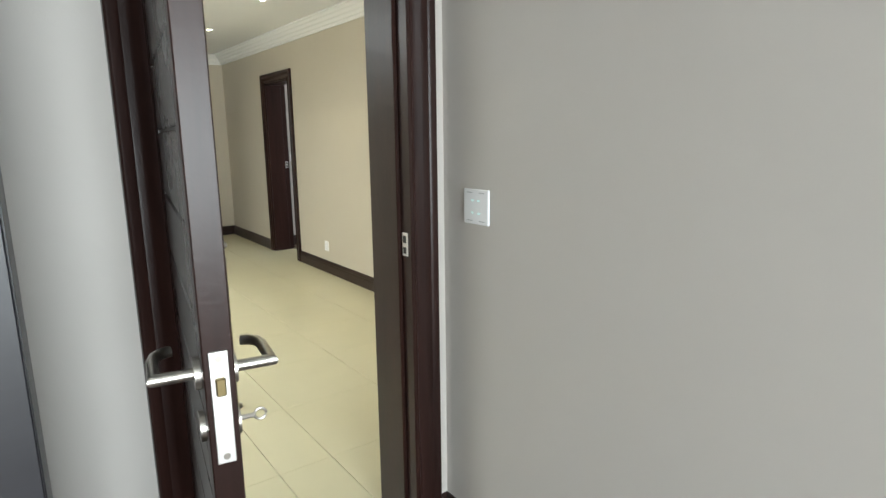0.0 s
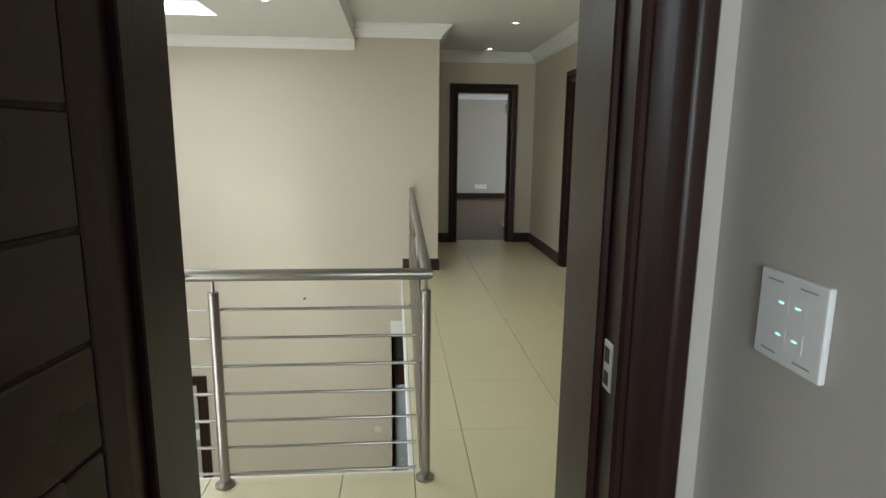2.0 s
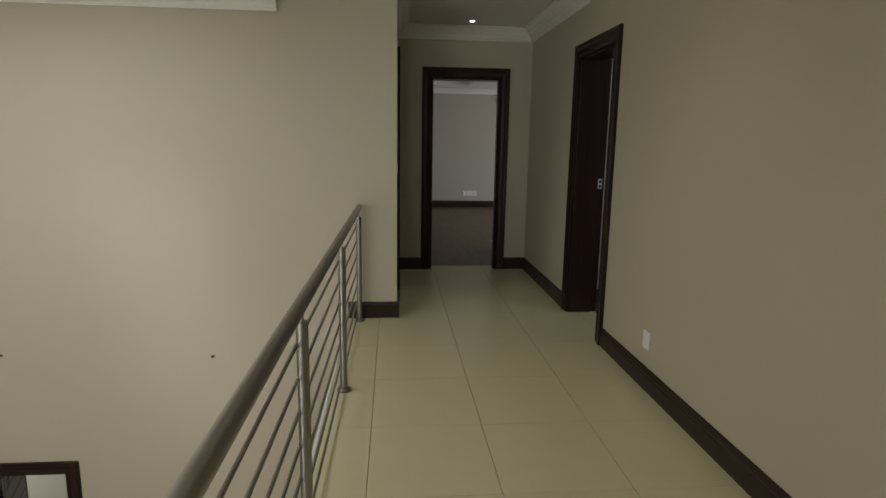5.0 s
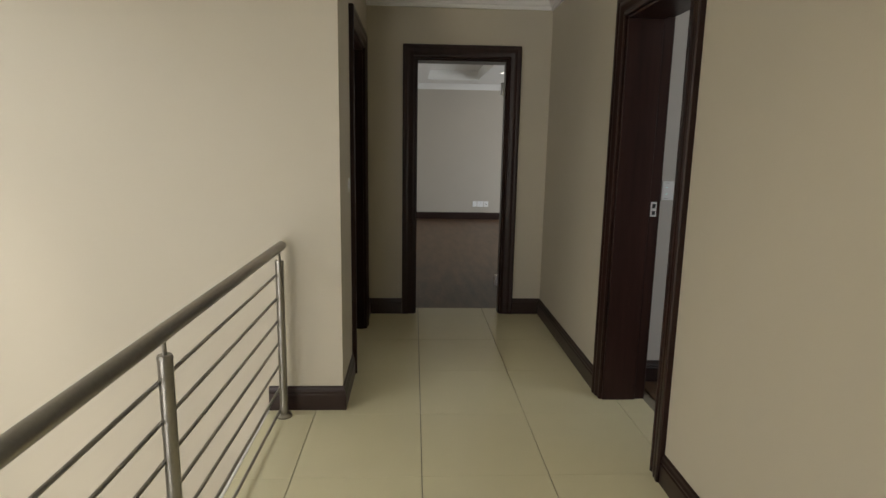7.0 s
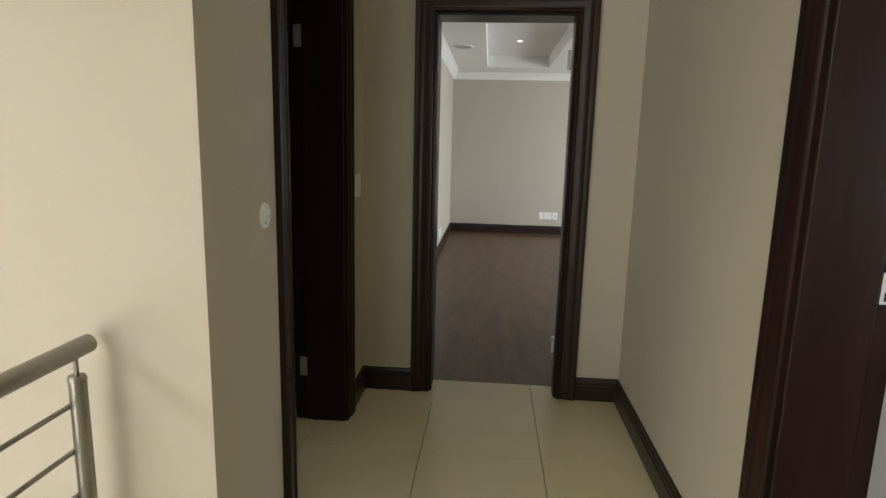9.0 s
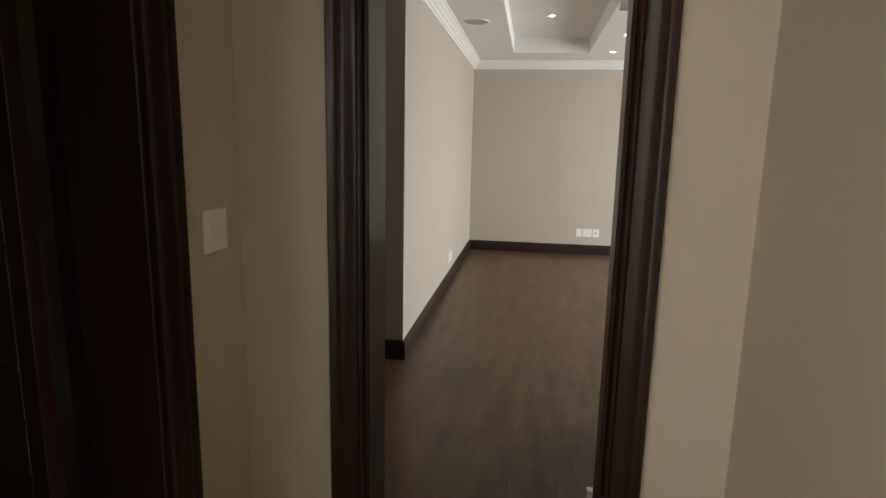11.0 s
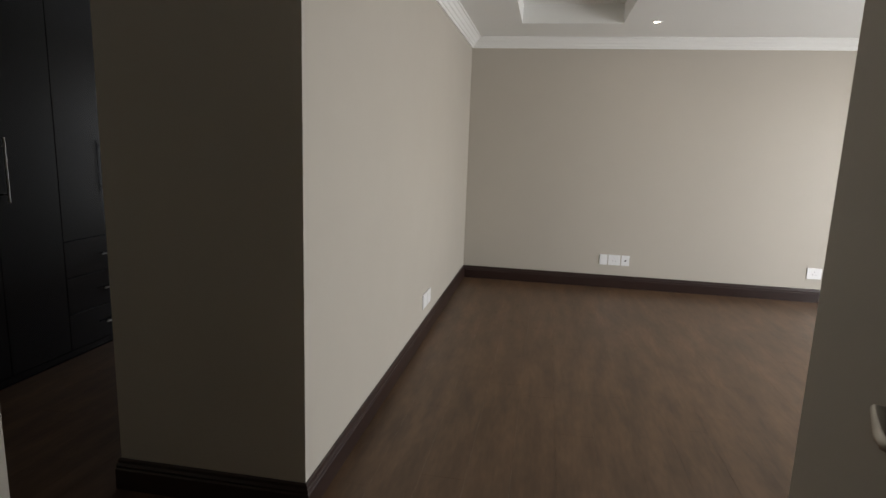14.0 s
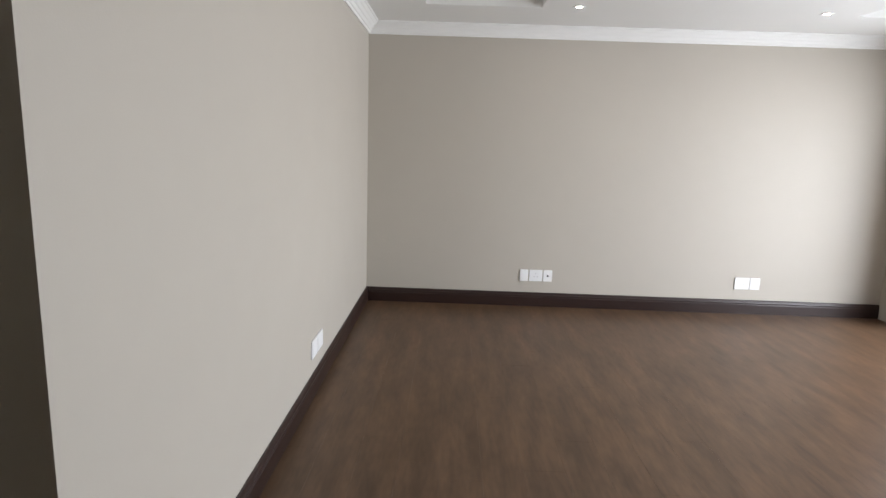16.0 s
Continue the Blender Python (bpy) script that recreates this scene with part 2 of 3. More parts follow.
box(bm, XR, XR + 0.23, D3[0] - 0.03, D3[1] + 0.03, DOOR_H + 0.03, 2.75)
box(bm, XR, XR + 0.23, D3[1] + 0.03, YF, -0.3, 2.75)
structure("wall_passage_right", bm, WALL, "taupe painted wall along the landing", "wall")
bm = boxed(XL - 0.235, XL, YW, D4[0] - 0.03, -0.3, 2.75)
box(bm, XL - 0.235, XL, D4[0] - 0.03, D4[1] + 0.03, DOOR_H + 0.03, 2.75)
box(bm, XL - 0.235, XL, D4[1] + 0.03, YF, -0.3, 2.75)
structure("wall_passage_left", bm, WALL, "taupe painted wall of the short passage", "wall")
bm = boxed(-1.6, D2[0] - 0.03, YF, YF2, -0.3, 2.75)
box(bm, D2[0] - 0.03, D2[1] + 0.09, YF, YF2, DOOR_H + 0.03, 2.75)
box(bm, D2[1] + 0.03, D2[1] + 0.09, YF, YF + 0.08, -0.3, DOOR_H + 0.03)
box(bm, D2[1] + 0.09, 6.3, YF, YF2, -0.3, 2.75)
structure("wall_passage_end", bm, WALL, "taupe painted wall at the passage's end", "wall")
# tall wall of the hall, with two lower doorways
A0, A1, AT = -2.096, -1.447, -1.281
E0, E1, ET = 0.727, 1.547, -0.775
G0, G1, GT = -3.496, -2.676, -0.82
bm = boxed(-5.2, G0, YW, YW + 0.2, ZLOW, -0.3)
box(bm, G0, G1, YW, YW + 0.2, GT, -0.3)
box(bm, G1, A0, YW, YW + 0.2, ZLOW, -0.3)
box(bm, A0, A1, YW, YW + 0.2, AT, -0.3)
box(bm, A1, E0, YW, YW + 0.2, ZLOW, -0.3)
box(bm, E0, E1, YW, YW + 0.2, ET, -0.3)
box(bm, E1, 4.0, YW, YW + 0.2, ZLOW, -0.3)
box(bm, XV - 0.2, XL - 0.235, YW, YW + 0.2, -0.3, 2.75)
structure("wall_hall_tall", bm, WALL, "tall taupe painted wall of the stair hall", "wall")
structure("wall_hall_left", boxed(XV - 0.2, XV, YB2, YW, -0.47, 2.75), WALL, "taupe painted side wall of the stair hall", "wall")
structure("wall_hall_below_left", boxed(-5.2, -5.0, -0.5, YW, ZLOW, -0.3), WALL, "painted wall of the entrance hall below", "wall")
bm = boxed(-5.2, -2.5, YB2 - 0.2, YB2, ZLOW, -0.3)
box(bm, -0.4, 4.0, YB2 - 0.2, YB2, ZLOW, -0.3)
box(bm, -2.5, -0.4, YB2 - 0.2, YB2, ZLOW, -1.8)
structure("wall_hall_front", bm, WALL, "painted front wall of the entrance hall below", "wall")
structure("wall_hall_below_right", boxed(3.8, 4.0, YB2, YW, ZLOW, -0.3), WALL, "painted wall of the entrance hall below", "wall")
structure("ceiling_hall_below", boxed(-5.2, XV, YB2, YW, -0.62, -0.47), CEIL, "white ceiling of the entrance hall below", "ceiling")

# main room
RET_L, RET_R = (1.305, 10.21), (2.672, 10.812)   # ends of the two wall returns inside the door
BAY_X, BAY_Y = 0.495, 11.405                      # corner of the wall block that juts into the room
structure("wall_room_entry_right", boxed(RET_R[0], RET_R[0] + 0.18, YF2, RET_R[1], -0.1, 2.75), WALL_ROOM, "greige painted wall return beside the room door", "wall")
structure("wall_room_entry_left", boxed(RET_L[0] - 0.20, RET_L[0], YF2, RET_L[1], -0.1, 2.75), WALL_ROOM, "greige painted wall return beside the room door", "wall")
structure("wall_room_left", box(boxed(BAY_X, XRM, BAY_Y, 12.0, -0.1, 2.75), XRM - 0.18, XRM, 12.0, YBK, -0.1, 2.75), WALL_ROOM, "greige painted wall of the empty room", "wall")
bm = boxed(1.0, 6.4, YBK, YBK + 0.2, -0.1, 2.75)
box(bm, -1.6, -0.4, YBK, YBK + 0.2, -0.1, 2.75)
box(bm, -0.4, 1.0, YBK, YBK + 0.2, -0.1, 0.5)
box(bm, -0.4, 1.0, YBK, YBK + 0.2, 2.0, 2.75)
structure("wall_room_back", bm, WALL_ROOM, "greige painted back wall of the empty room", "wall")
bm = boxed(XRM2, XRM2 + 0.2, YF2, 11.3, -0.1, 2.75)
box(bm, XRM2, XRM2 + 0.2, 15.05, YBK, -0.1, 2.75)
box(bm, XRM2, XRM2 + 0.2, 11.3, 15.05, 2.05, 2.75)
structure("wall_room_window", bm, WALL_ROOM, "greige painted wall with a wide window opening", "wall")
structure("wall_dressing", boxed(-1.6, -1.45, YF2, YBK, -0.1, 2.75), WALL_ROOM, "greige painted wall behind the wardrobe", "wall")
# side room
structure("wall_side_room_back", boxed(XR + 0.23, 5.7, 8.0, 8.2, -0.1, 2.75), WALL_BED, "pale grey painted wall of the side room", "wall")
structure("wall_side_room_near", boxed(XR + 0.23, 5.7, 4.0, 4.2, -0.1, 2.75), WALL_BED, "pale grey painted wall of the side room", "wall")
bm = boxed(5.6, 5.7, 4.2, 4.85, -0.1, 2.75)
box(bm, 5.6, 5.7, 6.35, 8.0, -0.1, 2.75)
box(bm, 5.6, 5.7, 4.85, 6.35, -0.1, 0.75)
box(bm, 5.6, 5.7, 4.85, 6.35, 2.05, 2.75)
structure("wall_side_room_window", bm, WALL_BED, "pale grey painted wall of the side room", "wall")
# linen cupboard
bm = boxed(-0.25, -0.15, YW + 0.2, YF, -0.1, 2.75)
structure("wall_cupboard", bm, WALL, "painted wall of the linen cupboard", "wall")

# ceilings
structure("ceiling_landing", box(boxed(0.33, 2.9, YB2, YF, ZC, ZC + 0.15), -3.2, 1.3, -3.1, YB2, ZC, ZC + 0.15), CEIL, "white painted ceiling over landing and passage", "ceiling")
structure("ceiling_side_room", boxed(2.9, 5.7, 4.0, 8.2, ZC, ZC + 0.15), CEIL, "white painted ceiling of the side room", "ceiling")
structure("ceiling_cupboard", boxed(-0.2, 1.0, YW + 0.2, YF, 2.3, 2.4), CEIL, "white ceiling of the linen cupboard", "ceiling")
SK = (-1.75, -0.70, 4.2, 6.58)
bm = boxed(SK[1], 0.345, YB2, YW, 2.40, 2.75)
box(bm, XV, SK[0], YB2, YW, 2.40, 2.75)
box(bm, SK[0], SK[1], YB2, SK[2], 2.40, 2.75)
box(bm, SK[0], SK[1], SK[3], YW, 2.40, 2.75)
structure("ceiling_hall", bm, CEIL, "lowered white ceiling of the stair hall with a skylight", "ceiling")
C1 = (11.85, 14.90)
CF = [(1.803, 2.655), (4.96, 5.62)]
bm = boxed(-1.6, CF[0][0], YF2, YBK, ZCR, ZCR + 0.25)
box(bm, CF[0][1], CF[1][0], YF2, YBK, ZCR, ZCR + 0.25)
box(bm, CF[1][1], 6.4, YF2, YBK, ZCR, ZCR + 0.25)
for x0, x1 in CF:
    box(bm, x0, x1, YF2, C1[0], ZCR, ZCR + 0.25)
    box(bm, x0, x1, C1[1], YBK, ZCR, ZCR + 0.25)
    box(bm, x0, x1, C1[0], C1[1], ZCR + 0.16, ZCR + 0.25)
structure("ceiling_main_room", bm, CEIL, "white ceiling with recessed coffers", "ceiling")

# cornices: stepped plaster profile, u out from the wall, v down from the ceiling
CORNICE = [(0.0, 0.0), (0.0, -0.13), (0.018, -0.13), (0.022, -0.105), (0.035, -0.10), (0.048, -0.075), (0.062, -0.068), (0.078, -0.045), (0.092, -0.038), (0.108, -0.018), (0.125, -0.014), (0.125, 0.0)]


def cornice(name, path, z, label, flip=False, k=1.0):
    prof = [((-u if flip else u) * k, v * k) for u, v in CORNICE]
    return structure(name, sweep(bmesh.new(), [(x, y, z) for x, y in path], prof, (0, 0, 1)), CORN, label, "cornice")


cornice("cornice_passage", [(XR, YB2), (XR, YF), (XL, YF), (XL, YW), (0.345, YW)], ZC, "stepped white plaster cornice along the landing")
cornice("cornice_hall", [(0.345, YW), (XV, YW), (XV, YB2)], 2.40, "white plaster cornice of the stair hall", k=0.76)
cornice("cornice_main_room", [(XRM2, YBK), (XRM, YBK), (XRM, BAY_Y), (BAY_X, BAY_Y)], ZCR, "stepped white plaster cornice of the empty room", k=0.75)

# skirting boards: u out from the wall, v up
SKIRTING = [(0.0, 0.0), (0.018, 0.0), (0.018, 0.085), (0.014, 0.092), (0.016, 0.102), (0.011, 0.112), (0.009, 0.124), (0.004, 0.13), (0.0, 0.13)]


def skirting(name, path, label, flip=False):
    prof = [(-u if flip else u, v) for u, v in SKIRTING]
    return structure(name, sweep(bmesh.new(), [(x, y, 0) for x, y in path], prof, (0, 0, 1)), SKIRT, label, "skirting board")


ARCH_W = 0.104
skirting("baseboard_landing", [(XR, YB2), (XR, D3[0] - ARCH_W)], "dark stained timber skirting along the landing wall")
skirting("baseboard_passage_right", [(XR, D3[1] + ARCH_W), (XR, YF), (D2[1] + ARCH_W, YF)], "dark stained timber skirting in the passage")
skirting("baseboard_passage_left", [(D2[0] - ARCH_W, YF), (XL, YF), (XL, D4[1] + ARCH_W)], "dark stained timber skirting in the passage")
skirting("baseboard_pier", [(XL, D4[0] - ARCH_W), (XL, YW), (EDGE_X, YW)], "dark stained timber skirting round the wall corner")
skirting("baseboard_main_room", [(XRM2, YBK), (XRM, YBK), (XRM, BAY_Y), (BAY_X, BAY_Y), (BAY_X, 12.0)], "dark stained timber skirting of the empty room")
skirting("baseboard_entry_right", [(RET_R[0], YF2 + 0.03), (RET_R[0], RET_R[1]), (RET_R[0] + 0.18, RET_R[1])], "dark stained timber skirting beside the room door", flip=False)
skirting("baseboard_bedroom", [(1.216, -2.9), (1.216, YB), (D1[1] + ARCH_W, YB)], "dark stained timber skirting of the bedroom")
skirting("baseboard_side_room", [(5.6, 8.0), (XR + 0.23, 8.0)], "dark stained timber skirting of the side room")

# ---------------------------------------------------------------- doors
ARCHI = [(0.0, 0.0), (0.0, 0.012), (0.006, 0.017), (0.014, 0.017), (0.020, 0.012), (0.034, 0.013), (0.046, 0.020), (0.058, 0.024), (0.072, 0.022), (0.080, 0.027), (0.098, 0.028), (0.103, 0.022), (0.103, 0.0)]


def door_frame(name, label, at, turn, width, height, depth, stop, faces="both", stop_side=0.045, recess=0.0):
    """A lined opening: along local x from 0 to width; local y runs through the wall from 0 to depth; stop: which face the leaf closes on; recess: set-back of the hinge side behind its stop."""
    th = thing(name, label, "door frame", at, turn)
    tagged(th, kind="structure")
    bm = boxed(-0.03, 0.0, 0, depth, 0, height + 0.03)
    part("jamb", bm, WOOD, th)
    if recess:
        part("jamb", box(boxed(width, width + 0.03, 0, 0.08, 0, height + 0.03), width, width + recess + 0.03, 0.08, 0.12, 0, height + 0.03), WOOD, th)
        part("jamb", boxed(width + recess, width + recess + 0.03, 0.12, depth, 0, height + 0.03), WOOD, th)
        part("head", boxed(width, width + recess, 0.12, depth, height, height + 0.03), WOOD, th)
    else:
        part("jamb", boxed(width, width + 0.03, 0, depth, 0, height + 0.03), WOOD, th)
    part("head", boxed(0.0, width, 0, depth, height, height + 0.03), WOOD, th)
    y0, y1 = (stop_side, depth) if stop == 0 else (0.0, depth - stop_side)
    part("door_stop", boxed(0.0, 0.014, y0, y1, 0, height - 0.014, bevel=0.003), WOOD, th)
    part("door_stop", boxed(width - 0.014, width, y0, 0.09 if recess else y1, 0, height - 0.014, bevel=0.003), WOOD, th)
    part("door_stop", boxed(0.0, width, y0, y1, height - 0.014, height, bevel=0.003), WOOD, th)
    path = [(0, 0, 0), (0, 0, height), (width, 0, height), (width, 0, 0)]
    for face in (0, 1):
        if faces != "both" and face != faces:
            continue
        y, nrm = (0.0, (0, -1, 0)) if face == 0 else (depth, (0, 1, 0))
        pr = [(-u if face == 0 else u, v) for u, v in ARCHI]
        pth = [(p[0] + (recess if face and p[0] else 0.0), y, p[2]) for p in path]
        bm = sweep(bmesh.new(), pth, [(-u, v) for u, v in pr], nrm)
        part("architrave", bm, WOOD, th, "", True)
    return th


def lever(parent, side, x, z, y, to=1, key=False):
    """A lever handle on a round rose; side: +1 or -1 along local y; to: which way along x the lever turns."""
    h = part("door_handle", rod(bmesh.new(), (x, y, z), (x, y + side * 0.009, z), 0.0245, 24), NICKEL, parent, "satin nickel lever handle", True)
    bm = tube(bmesh.new(), [(x, y + side * 0.009, z), (x, y + side * 0.062, z), (x + to * 0.080, y + side * 0.062, z), (x + to * 0.100, y + side * 0.058, z), (x + to * 0.113, y + side * 0.048, z), (x + to * 0.118, y + side * 0.034, z)], 0.0090, 16)
    part("lever", bm, NICKEL, h, "", True)
    e = part("escutcheon", rod(bmesh.new(), (x, y, z - 0.085), (x, y + side * 0.008, z - 0.085), 0.0235, 24), NICKEL, parent, "", True)
    if key:
        bm = rod(bmesh.new(), (x, y + side * 0.008, z - 0.085), (x, y + side * 0.030, z - 0.085), 0.004, 10)
        tube(bm, [(x, y + side * 0.030, z - 0.085), *[(x + 0.0, y + side * (0.039 - 0.009 * math.cos(q * math.pi / 6)), z - 0.085 + 0.009 * math.sin(q * math.pi / 6)) for q in range(13)]], 0.0022, 8)
        part("key", bm, NICKEL, e, "small metal key", True)


def leaf(name, label, hinge, turn, width, height, key=False, sides=(-1, 1)):
    """A door leaf: from the hinge at local (0, 0) along +x; thickness along y from 0 to 0.042."""
    th = thing(name, label, "door", hinge, turn)
    t, st = 0.042, 0.052
    part("core", boxed(st, width - st, 0.006, t - 0.006, 0.046, height - 0.03), WOOD, th)
    part("stile", boxed(0.0, st, 0, t, 0.006, height, bevel=0.002), WOOD, th)
    part("stile", boxed(width - st, width, 0, t, 0.006, height, bevel=0.002), WOOD, th)
    part("rail", boxed(st, width - st, 0, t, height - 0.03, height, bevel=0.002), WOOD_H, th)
    part("rail", boxed(st, width - st, 0, t, 0.006, 0.046, bevel=0.002), WOOD_H, th)
    nb = 14
    pitch = (height - 0.030 - 0.046) / nb
    for k in range(nb):
        z0 = 0.046 + k * pitch
        part("board", boxed(st + 0.001, width - st - 0.001, 0.001, t - 0.001, z0 + 0.003, z0 + pitch - 0.003, bevel=0.003), WOOD_H, th)
    for sd in sides:
        lever(th, sd, width - 0.06, 1.085, max(0.0, sd * t), to=-1, key=key and sd == 1)
    lp = part("lock_plate", boxed(width, width + 0.003, 0.008, t - 0.008, 0.965, 1.135, bevel=0.001), CHROME, th, "steel mortice lock plate")
    part("latch", boxed(width + 0.003, width + 0.010, 0.014, t - 0.014, 1.07, 1.097, bevel=0.002), BRASS, lp, "brass latch bolt")
    part("bolt", boxed(width + 0.003, width + 0.0045, 0.013, t - 0.013, 1.005, 1.030), PLATE, lp)
    for z in (0.976, 1.124):
        part("screw", rod(bmesh.new(), (width + 0.003, t / 2, z), (width + 0.0042, t / 2, z), 0.005, 12), NICKEL, lp)
    for z in (0.25, 1.85):
        part("hinge", box(boxed(-0.003, 0.0, 0.002, 0.036, z - 0.05, z + 0.05), 0.0, 0.03, -0.0025, -0.0005, z - 0.05, z + 0.05), STEEL, th, "steel butt hinge")
    return th


def strike(parent, x, y0, y1, side):
    s = part("strike_plate", boxed(min(x, x + side * 0.003), max(x, x + side * 0.003), y0, y1, 1.040, 1.118, bevel=0.001), CHROME, parent, "steel strike plate")
    for z0, z1 in ((1.048, 1.070), (1.084, 1.108)):
        part("strike_hole", boxed(min(x, x + side * 0.0036), max(x, x + side * 0.0036), y0 + 0.008, y1 - 0.006, z0, z1), PLATE_DARK, s)


f1 = door_frame("door_frame_1", "dark stained timber frame of the bedroom door", (D1[0], YB, 0), 0, D1[1] - D1[0], DOOR_H, YB2 - YB, 0)
strike(f1, D1[1] - D1[0], 0.004, 0.036, -1)
leaf("door_1", "open dark timber door with horizontal boards", (D1[0] - 0.022, YB - 0.033, 0.006), -98.5, 0.735, 2.03, key=True)
f2 = door_frame("door_frame_2", "dark stained timber frame at the passage's end", (D2[0], YF, 0), 0, D2[1] - D2[0], DOOR_H, YF2 - YF, 1, recess=0.06)
strike(f2, 0.0, 0.206, 0.231, 1)
for z in (0.236, 1.855):
    part("hinge", boxed(D2[1] - D2[0] - 0.018, D2[1] - D2[0] + 0.060, 0.204, 0.232, z - 0.05, z + 0.05, bevel=0.002), CHROME, f2, "steel butt hinge")
leaf("door_2", "open dark timber door with horizontal boards", (D2[1] + 0.056, YF2 + 0.011, 0.006), 65.8, 0.705, 2.03, sides=(1,))
f3 = door_frame("door_frame_3", "dark stained timber frame of the side room door", (XR, D3[1], 0), -90, D3[1] - D3[0], DOOR_H, 0.23, 1)
strike(f3, 0.0, 0.194, 0.226, 1)
f4 = door_frame("door_frame_4", "dark stained timber frame of the linen cupboard", (XL, D4[0], 0), 90, D4[1] - D4[0], DOOR_H, 0.235, 1)
leaf("door_4", "dark timber cupboard door standing open", (XL - 0.24, D4[1] - 0.05, 0.006), 172, 0.80, 2.03)
leaf("door_3", "dark timber door standing open in the side room", (XR + 0.24, D3[0] + 0.0, 0.006), -20, 0.735, 2.03)

# ---------------------------------------------------------------- stair railing
rail = thing("stair_railing", "brushed stainless steel railing with round handrail and seven bars", "railing")
RX, RX1, RY, RL = 0.872, 0.920, 3.642, -0.076
HZ = 0.891
part("handrail", tube(bmesh.new(), [(RL, YB2 + 0.002, HZ), (RL, RY, HZ), (RX, RY, HZ), (RX1, 7.60, HZ)], 0.0235, 20), STEEL, rail, "", True)
for k in range(7):
    z = 0.036 + 0.1185 * k
    bm = tube(bmesh.new(), [(RL - 0.022, YB2 + 0.002, z), (RL - 0.022, RY + 0.022, z), (RX - 0.042, RY + 0.022, z)], 0.0065, 10)
    part("bar", bm, STEEL, rail, "", True)
    part("bar", tube(bmesh.new(), [(RX - 0.022, RY + 0.02, z), (RX1 - 0.022, 7.60, z)], 0.0065, 10), STEEL, rail, "", True)


def post(x, y):
    p = part("post", rod(bmesh.new(), (x, y, 0.0), (x, y, 0.815), 0.0205, 20), STEEL, rail, "", True)
    part("cap", rod(bmesh.new(), (x, y, 0.815), (x, y, 0.825), 0.0225, 20, 0.019), STEEL, p, "", True)
    part("pin", rod(bmesh.new(), (x, y, 0.82), (x, y, HZ - 0.02), 0.006, 10), STEEL, p, "", True)
    bm = rod(bmesh.new(), (x, y, 0.0), (x, y, 0.010), 0.040, 24)
    rod(bm, (x, y, 0.010), (x, y, 0.020), 0.037, 24, 0.026)
    part("base_flange", bm, STEEL, p, "", True)


for x, y in ((0.040, RY - 0.004), (RX - 0.004, RY - 0.004), (0.884, 4.95), (0.900, 6.255), (0.917, 7.555), (RL + 0.004, 2.75)):
    post(x, y)

# ---------------------------------------------------------------- downlights and ceiling fittings


BEAM = bpy.data.lights.new("downlight_beam", "SPOT")
BEAM.energy, BEAM.spot_size, BEAM.spot_blend, BEAM.color, BEAM.shadow_soft_size = 4.6, radians(84), 0.9, (1.0, 0.84, 0.56), 0.02


WIDE_BEAM = bpy.data.lights.new("downlight_wide_beam", "SPOT")
WIDE_BEAM.energy, WIDE_BEAM.spot_size, WIDE_BEAM.spot_blend, WIDE_BEAM.color, WIDE_BEAM.shadow_soft_size = 13.0, radians(104), 0.9, (1.0, 0.86, 0.62), 0.02


def downlight(x, y, z, where):
    th = thing("downlight", "small round recessed downlight, lit, in the %s" % where, "downlight", (x, y, z), group="recessed downlights")
    bm = bmesh.new()
    n = 28
    rings = []
    for r, dz in ((0.046, 0.0), (0.045, -0.004), (0.037, -0.005), (0.031, -0.002), (0.020, 0.0006)):
        rings.append([bm.verts.new((r * math.cos(2 * math.pi * i / n), r * math.sin(2 * math.pi * i / n), dz - 0.001)) for i in range(n)])
    for a, b in zip(rings, rings[1:]):
        for i in range(n):
            bm.faces.new((a[i], a[(i + 1) % n], b[(i + 1) % n], b[i]))
    part("trim_ring", bm, PLATE, th, "", True)
    part("lens", rod(bmesh.new(), (0, 0, -0.0018), (0, 0, -0.0005), 0.020, 24), LAMP, th)
    return th


for x, y in ((1.93, 5.69), (1.942, 7.385), (1.954, 9.085), (1.93, 3.98)):
    downlight(x, y, ZC, "passage ceiling")
    new("downlight_beam", BEAM if y > 6 else WIDE_BEAM).location = (x, y, ZC - 0.012)
downlight(-0.185, 5.95, 2.40, "stair hall ceiling")
for x, y in ((2.915, 14.84), (2.908, 13.79), (4.69, 14.83), (4.69, 13.79)):
    downlight(x, y, ZCR, "room ceiling")
downlight(2.19, 13.70, ZCR + 0.16, "ceiling coffer")
sp = thing("ceiling_speaker", "round flush ceiling speaker with a pale grey grille", "speaker", (1.53, 13.12, ZCR))
part("grille", rod(bmesh.new(), (0, 0, -0.006), (0, 0, -0.001), 0.105, 36), MARK, sp, "", True)
bm = bmesh.new()
tube(bm, [(0.112 * math.cos(i * math.pi / 18), 0.112 * math.sin(i * math.pi / 18), -0.004) for i in range(37)], 0.006, 8)
part("rim", bm, PLATE, sp, "", True)

# ---------------------------------------------------------------- wall plates
# Built in a local frame: x along the wall, z up, the plate stands out along -y.


